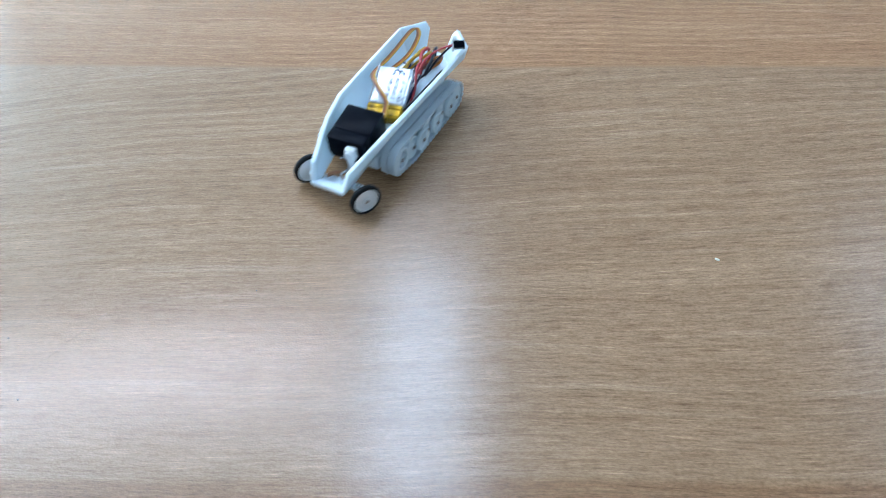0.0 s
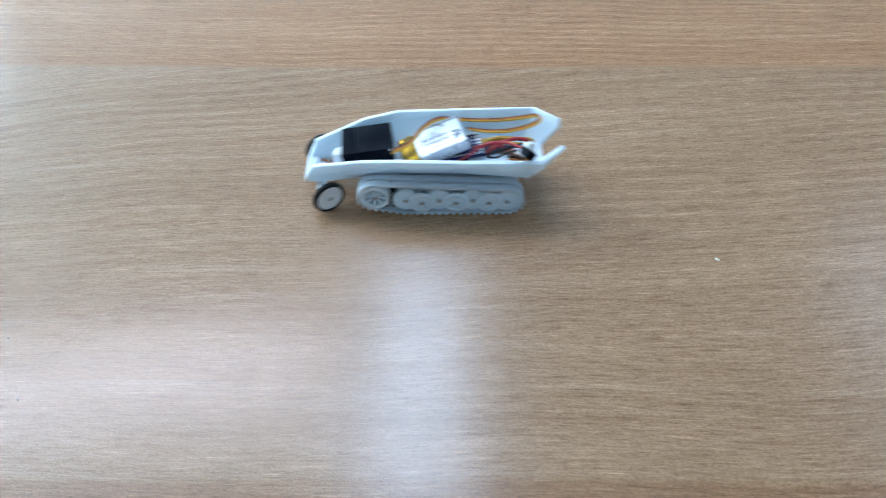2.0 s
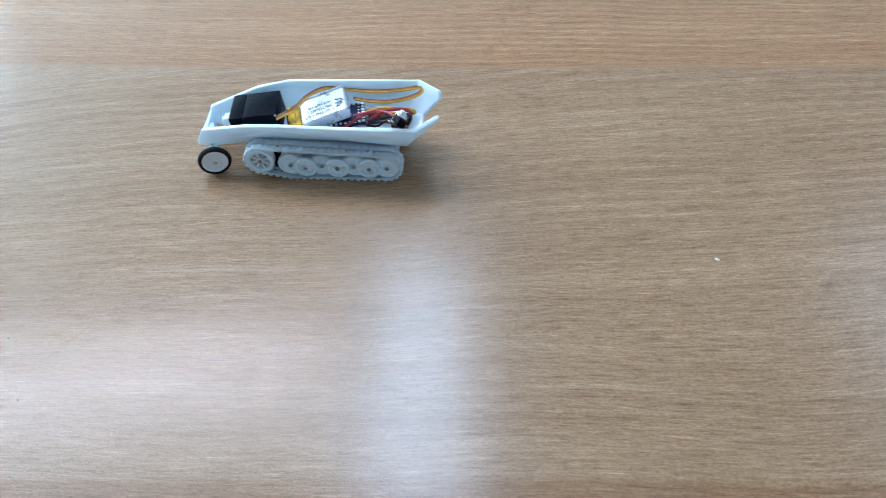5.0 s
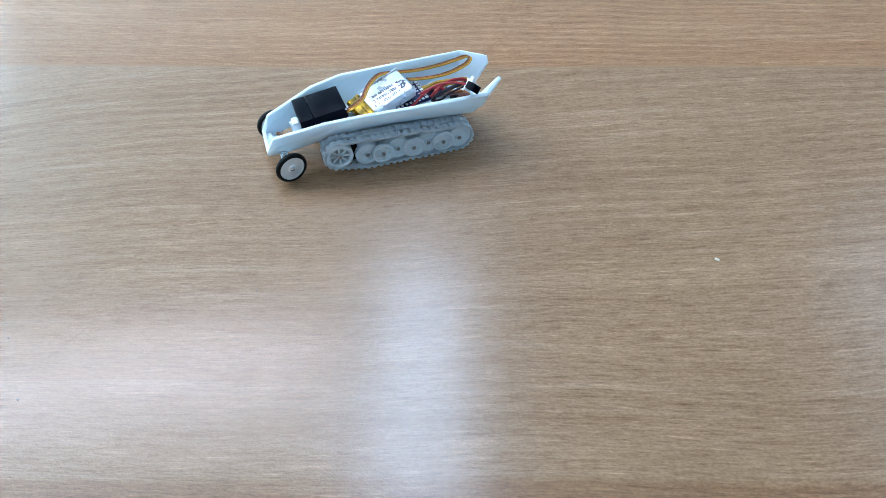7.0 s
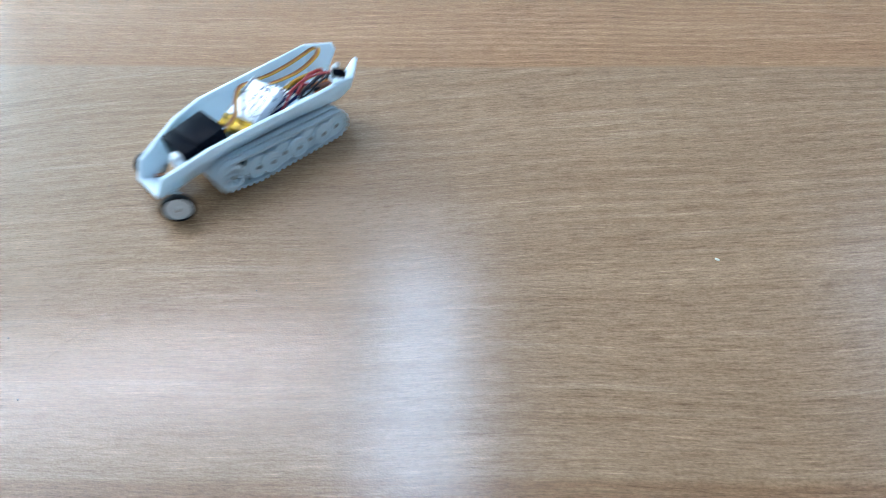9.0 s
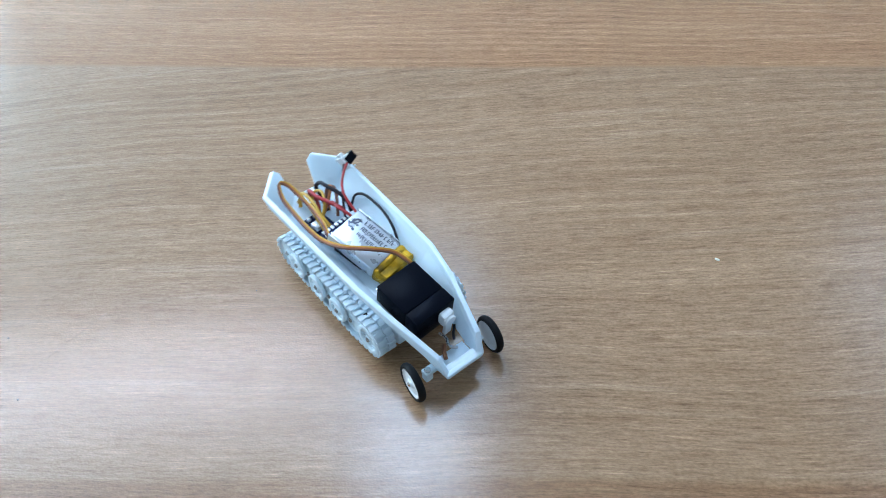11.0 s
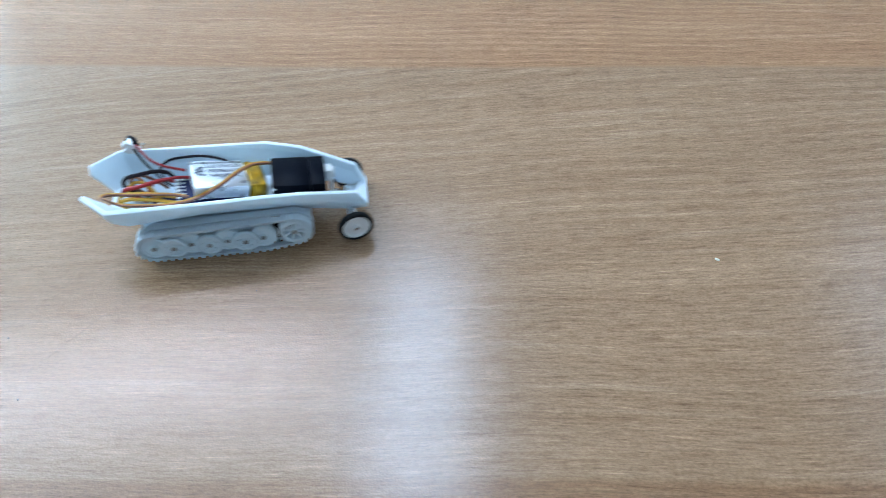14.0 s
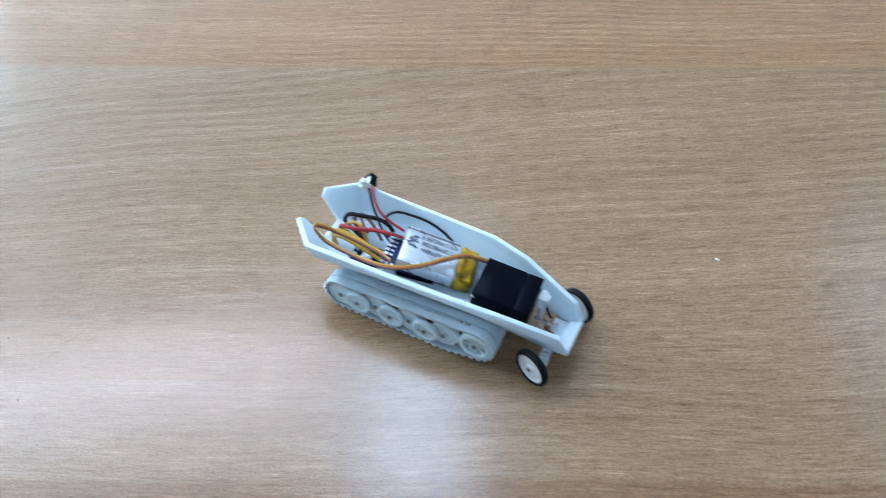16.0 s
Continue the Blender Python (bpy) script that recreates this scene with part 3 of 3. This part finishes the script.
def boards():
    bm = bmesh.new()
    m = Matrix.Translation((-39.6, -0.5, 24.5)) @ Euler((0, radians(4), radians(8))).to_matrix().to_4x4()
    box(bm, -16, 16, -9, 9, -0.8, 0.8, 0.1, m)
    pcb = small("controller_board", bm, BOARD, toy, "dark blue controller board with soldered pads")
    bm = bmesh.new()
    for k in range(7):
        y = -7.6 + k * 2.54
        box(bm, -15.8, -13.9, y - 0.75, y + 0.75, 0.8, 1.5, 0.2, m)
        box(bm, -12.9, -11.9, y - 0.4, y + 0.4, 0.8, 1.2, 0, m)
    for k in range(11):
        x = -12.5 + k * 2.54
        for y in (-7.9, 7.9):
            box(bm, x - 0.7, x + 0.7, y - 0.7, y + 0.7, 0.8, 1.4, 0.2, m)
    small("solder_pad", bm, TIN, pcb, "silver solder pads")
    bm = bmesh.new()
    box(bm, -31, -17, -7.5, 3.0, -5.6, -4.2, 0.1, m)
    drv = small("driver_board", bm, BOARD, toy, "small dark motor driver board")
    bm = bmesh.new()
    box(bm, -25.5, -21.0, -6.8, -3.6, -4.2, -1.4, 0.3, m)
    box(bm, -30, -28.4, -6, -4.2, -4.2, -2.4, 0.2, m)
    box(bm, -30, -28.4, -2, -0.2, -4.2, -2.4, 0.2, m)
    small("capacitor", bm, TIN, drv, "tin-coloured components")
    bm = bmesh.new()
    box(bm, -8, 10, -8, 8, -8.0, -0.8, 0.3, m)
    small("pin_header", bm, BLACK, pcb, "black header strip")


boards()


def wire(name, mat, points, r, label="", shift=(0, 0, 0)):
    bm = bmesh.new()
    tube(bm, points, r, 8, shift)
    return small(name, bm, mat, toy, label)


CABLE = [(-8.6, 8.6, 29.6), (-12.0, 7.6, 31.0), (-18.5, 4.8, 33.0), (-24.4, -3.2, 35.6), (-33.0, -11.6, 35.2), (-44.5, -15.2, 32.0), (-56.0, -16.0, 30.6), (-68.0, -16.0, 31.2),
         (-78.0, -15.8, 32.8), (-84.0, -14.2, 35.2), (-86.4, -12.0, 35.4), (-83.4, -9.2, 33.8), (-75.0, -7.8, 31.4), (-66.0, -7.4, 30.2), (-56.0, -8.4, 29.8), (-48.5, -10.5, 29.5)]
wire("servo_cable_brown", W_BROWN, CABLE, 0.5, "brown servo lead", (0.6, -0.75, 0.12))
wire("servo_cable_orange", W_ORANGE, CABLE, 0.5, "orange servo lead")
wire("servo_cable_yellow", W_YELLOW, CABLE, 0.5, "yellow servo lead", (-0.6, 0.75, -0.12))
wire("yellow_wire", W_YELLOW, [(-55.0, -4.6, 24.5), (-63.4, -5.2, 27.4), (-73.3, -3.8, 28.2), (-80.6, -3.8, 27.6), (-82.4, -5.0, 25.0), (-79, -7.5, 22)], 0.95, "thick yellow wire")
wire("yellow_wire", W_YELLOW, [(-54.5, -8.0, 23.5), (-62.6, -6.9, 25.0), (-70.6, -6.0, 26.0), (-79.6, -5.6, 26.2), (-81.4, -7.0, 23.0)], 0.95, "thick yellow wire")
wire("power_wire_black", W_BLACK, [(-57.5, 8.3, 26), (-60.5, 8.6, 29.5), (-66, 8.2, 31), (-73, 6.2, 31.5), (-79.0, 4.9, 31), (-80.6, 3.2, 28), (-78, 4.0, 23), (-70, 2, 21)], 1.0, "thick black power wire")
wire("power_wire_red", W_RED, [(-57.5, 5.2, 26), (-60.5, 4.4, 28.5), (-66, 1.2, 30), (-73, -1.2, 30), (-79.2, -1.2, 29), (-80.4, -0.8, 26), (-76, 0.5, 22), (-64, -6.5, 20)], 1.0, "thick red power wire")
wire("switch_wire_red", W_RED, [(-73.5, 18.2, 40.2), (-70, 13.5, 38.6), (-65.5, 9.4, 36.6), (-59.8, 7.2, 34.6), (-50.5, 7.0, 31)], 0.65)
wire("switch_wire_black", W_BLACK, [(-75, 17.4, 39.0), (-71, 13.0, 34), (-66.7, 9.8, 29.5), (-63, 7.5, 25), (-58, 4.8, 23)], 0.6)
wire("battery_wire_black", W_BLACK, [(-64, 12.5, 23), (-65, 15.6, 26.6), (-60, 17.4, 29.8), (-52, 17.8, 30.6), (-43, 17.4, 30.6), (-34, 15.8, 28.8), (-25, 12.6, 25.5), (-18, 10.0, 24)], 0.65)
wire("battery_wire_red", W_RED, [(-19, 8.5, 19.5), (-30.4, 10.6, 20.5), (-43.9, 8.5, 24), (-54.0, 4.6, 29), (-60.5, 2.6, 30), (-66.6, 3.6, 28), (-70.3, 2.0, 23)], 0.75, "red battery wire")
wire("loop_wire_orange", W_ORANGE, [(-66, -4, 21), (-70, 3, 26), (-75, 8, 28.5), (-78.5, 9.0, 26.5), (-77, 7, 22), (-70, 3, 20)], 0.75)
wire("loop_wire_yellow", W_YELLOW, [(-63, -5, 23), (-68, 0, 28.5), (-74, 2.5, 30), (-79, 1.0, 27), (-76, -3, 23)], 0.7)
wire("loop_wire_brown", W_BROWN, [(-60, 2, 25), (-68, 7, 27.5), (-75, 10, 28), (-79, 8, 25), (-74, 4, 21.5)], 0.8)


def switch():
    up = Vector((-0.60, -0.35, 0.70)).normalized()
    face = Vector((0.1, -0.95, 0.2))
    face = (face - up * face.dot(up)).normalized()
    m = Matrix((face, up.cross(face), up)).transposed().to_4x4()
    m.translation = (-76.6, 18.9, 40.0)
    bm = bmesh.new()
    box(bm, -5.0, 1.2, -2.6, 2.6, -3.4, 0.8, 0.25, m)
    sw = small("switch", bm, BLACK, toy, "small black slide switch with a pale front and steel tabs")
    bm = bmesh.new()
    box(bm, 1.2, 2.5, -2.5, 2.0, -4.6, 2.3, 0.3, m)
    small("front_plate", bm, NYLON, sw, "cream plastic front")
    bm = bmesh.new()
    box(bm, -2.2, 2.2, -2.75, 2.75, 0.8, 1.4, 0.1, m)
    box(bm, 1.0, 2.0, -3.6, -2.6, -2.2, 2.6, 0.15, m)
    box(bm, 0.4, 1.0, 2.6, 4.0, -5.2, -4.4, 0.1, m)
    small("metal_cap", bm, TIN, sw, "steel switch cap")
    bm = bmesh.new()
    box(bm, -0.6, 1.8, -1.4, 1.4, 1.4, 3.8, 0.35, m)
    small("slider", bm, NYLON, sw, "white slider knob")


switch()


# ---- crumbs on the desk ----
def crumb(x, y, r, mat, label, cat, stretch=1.6):
    bm = bmesh.new()
    bmesh.ops.create_icosphere(bm, subdivisions=2, radius=r)
    for v in bm.verts:
        k = 1 + 0.35 * noise.noise(v.co * (1.5 / r) + Vector((x * 90, y * 90, 0)))
        v.co = Vector((v.co.x * stretch * k, v.co.y * k, max(v.co.z, -r * 0.5) * 0.6 * k))
    ob = tagged(link_mesh(cat, bm, mat), label, cat)
    ob.location = (x, y, TOP + r * 0.3)
    ob.rotation_euler = (0, 0, -0.5)


crumb(0.1365, 0.2383, 0.0008, CRUMB, "tiny pale crumb lying on the desk", "crumb")
crumb(-0.1808, 0.1592, 0.00045, SPECK, "tiny dark speck on the desk", "speck", 1.0)
crumb(-0.0895, 0.2185, 0.00035, SPECK, "tiny dark speck on the desk", "speck", 1.0)
crumb(-0.1975, 0.1909, 0.0004, SPECK, "tiny dark speck on the desk", "speck", 1.0)


# ---- motion ----
# seconds, x and y of the sprocket axle in millimetres, heading in degrees
DRIVE = [
    (0, -43.6, 309.6, -116.5),
    (0.2, -59.4, 292.3, -123.5),
    (0.5, -78.6, 271.8, -129.6),
    (1, -132.6, 242.8, -149.1),
    (1.1, -142.3, 237.0, -150.5),
    (1.2, -146.3, 238.2, -152.0),
    (1.3, -142.2, 243.7, -154.3),
    (1.4, -131.8, 248.0, -155.4),
    (1.5, -117.5, 258.4, -158.8),
    (2, -35.2, 293.6, -179.5),
    (2.5, 51.6, 296.9, -198.7),
    (2.65, 61.4, 294.5, -201.4),
    (3, 60.9, 295.8, -202.0),
    (3.5, 37.8, 302.9, -199.3),
    (4, -5.6, 312.5, -195.0),
    (4.2, -19.7, 316.6, -195.5),
    (5, -98.0, 322.0, -182.0),
    (5.4, -106.0, 323.0, -178.0),
    (5.9, -86.0, 324.0, -168.0),
    (6.3, -63.7, 324.7, -162.7),
    (6.5, -56.5, 326.4, -162.0),
    (7, -63.2, 324.3, -162.4),
    (7.2, -63.7, 327.7, -164.5),
    (7.3, -71.4, 325.1, -164.7),
    (7.5, -94.8, 319.6, -167.4),
    (7.7, -100.6, 321.2, -169.3),
    (7.8, -102.3, 320.3, -168.9),
    (8, -110.3, 315.3, -167.1),
    (8.2, -128.1, 309.8, -164.4),
    (8.3, -140.2, 306.2, -163.5),
    (8.4, -149.8, 299.0, -158.5),
    (8.5, -163.1, 290.2, -155.7),
    (8.6, -170.8, 284.9, -153.0),
    (8.7, -167.7, 285.9, -152.5),
    (8.8, -157.1, 291.4, -149.4),
    (8.9, -143.7, 295.9, -143.9),
    (9, -127.0, 302.4, -135.8),
    (9.2, -97.3, 321.5, -119.0),
    (9.5, -66.0, 353.0, -106.0),
    (9.8, -62.0, 352.0, -101.0),
    (10.2, -52.0, 303.0, -88.0),
    (10.6, -35.0, 243.0, -70.0),
    (10.95, -14.0, 197.0, -53.0),
    (11.15, -18.0, 202.0, -44.0),
    (11.3, -33.2, 217.6, -34.2),
    (11.5, -63.3, 247.3, -18.3),
    (11.6, -81.0, 261.8, -10.2),
    (11.7, -94.4, 265.2, -6.9),
    (11.8, -95.8, 265.8, -5.9),
    (12, -90.1, 267.6, -2.5),
    (12.5, -34.0, 277.1, 6.7),
    (13, 24.4, 292.5, 12.7),
    (13.5, -2.4, 286.5, 11.7),
    (14, -76.3, 269.6, 7.5),
    (14.4, -117.5, 263.0, 2.9),
    (14.5, -114.2, 261.8, 2.5),
    (14.7, -96.8, 259.4, -0.9),
    (15, -61.7, 242.9, -13.4),
    (15.5, -15.1, 224.5, -20.3),
    (16, 24.3, 199.2, -27.1),
]
# seconds, steering angle in degrees, positive to the vehicle's left
STEER = [
    (0, -30),
    (0.5, -20),
    (1.1, -22),
    (1.35, 24),
    (1.6, 30),
    (2, 34),
    (2.5, 32),
    (2.75, 20),
    (3.5, 17),
    (4, 12),
    (4.2, -14),
    (4.45, 10),
    (5.2, 14),
    (5.6, -14),
    (6.1, 0),
    (6.5, 8),
    (7.05, 16),
    (7.3, -10),
    (7.5, -26),
    (7.75, 0),
    (8, 24),
    (8.45, 27),
    (8.6, 5),
    (8.8, -22),
    (9.2, -24),
    (9.5, -15),
    (9.8, 22),
    (10.8, 24),
    (11.05, -15),
    (11.3, -35),
    (11.65, -32),
    (11.85, -5),
    (12, 13),
    (12.5, 14),
    (12.75, 4),
    (13, -12),
    (13.4, -2),
    (14, 12),
    (14.3, -6),
    (14.5, -22),
    (15, -24),
    (15.5, -19),
    (16, -24),
]


def glide(rows, t):
    """Smooth passage through the rows, as numbers."""
    T = [r[0] for r in rows]
    i = max(0, min(len(T) - 2, int(np.searchsorted(T, t, side="right")) - 1))
    out = []
    for c in range(1, len(rows[0])):
        def slope(k):
            if k == 0 or k == len(T) - 1:
                a, b = (0, 1) if k == 0 else (k - 1, k)
                return (rows[b][c] - rows[a][c]) / (T[b] - T[a])
            h0, h1 = T[k] - T[k - 1], T[k + 1] - T[k]
            d0, d1 = (rows[k][c] - rows[k - 1][c]) / h0, (rows[k + 1][c] - rows[k][c]) / h1
            s = (d0 * h1 + d1 * h0) / (h0 + h1)
            if d0 * d1 <= 0:
                s *= 0.4
            return s
        h = T[i + 1] - T[i]
        u = min(1, max(0, (t - T[i]) / h))
        p0, p1, m0, m1 = rows[i][c], rows[i + 1][c], slope(i) * h, slope(i + 1) * h
        out.append((2 * u ** 3 - 3 * u * u + 1) * p0 + (u ** 3 - 2 * u * u + u) * m0 + (3 * u * u - 2 * u ** 3) * p1 + (u ** 3 - u * u) * m1)
    return out


def motions():
    ts = [k * 0.1 for k in range(161)]
    walk(toy, [(t, pose(x * MM, y * MM, TOP, 0, 0, a)) for t, (x, y, a) in ((t, glide(DRIVE, t)) for t in ts)])
    # distance run by each track
    fine = [k / 30 for k in range(481)]
    P = np.array([glide(DRIVE, t) for t in fine])
    mid = np.radians((P[1:, 2] + P[:-1, 2]) / 2)
    run = np.diff(P[:, 0]) * np.cos(mid) + np.diff(P[:, 1]) * np.sin(mid)
    turn = np.radians(np.diff(P[:, 2]))
    run = np.concatenate([[0], np.cumsum(run)])
    turn = np.concatenate([[0], np.cumsum(turn)])
    gone = {s: run - s * 20.5 * turn for s in (1, -1)}
    for w, r, x, z in rollers:
        d = gone[1 if w.parent == tracks[1] else -1]
        walk(w, [(fine[k], pose(x * MM, 0, z * MM, 0, math.degrees(d[k] / r), 0)) for k in range(0, 481, 2)])
    for w, s in wheels:
        rows = []
        for k in range(0, 481, 2):
            steer = glide(STEER, fine[k])[0]
            roll = math.degrees((run[k] - s * 23 * turn[k]) / WHEEL_R)
            rows.append((fine[k], pose(KING[0] * MM, s * KING[1] * MM, KING[2] * MM, 0, 0, steer) @ pose(0, 0, 0, 0, roll, 0)))
        walk(w, rows)
    for ob, s, k in links:
        walk(ob, [(fine[j], link_pose(s, k * PITCH - gone[s][j])) for j in range(0, 481, 2)])


motions()
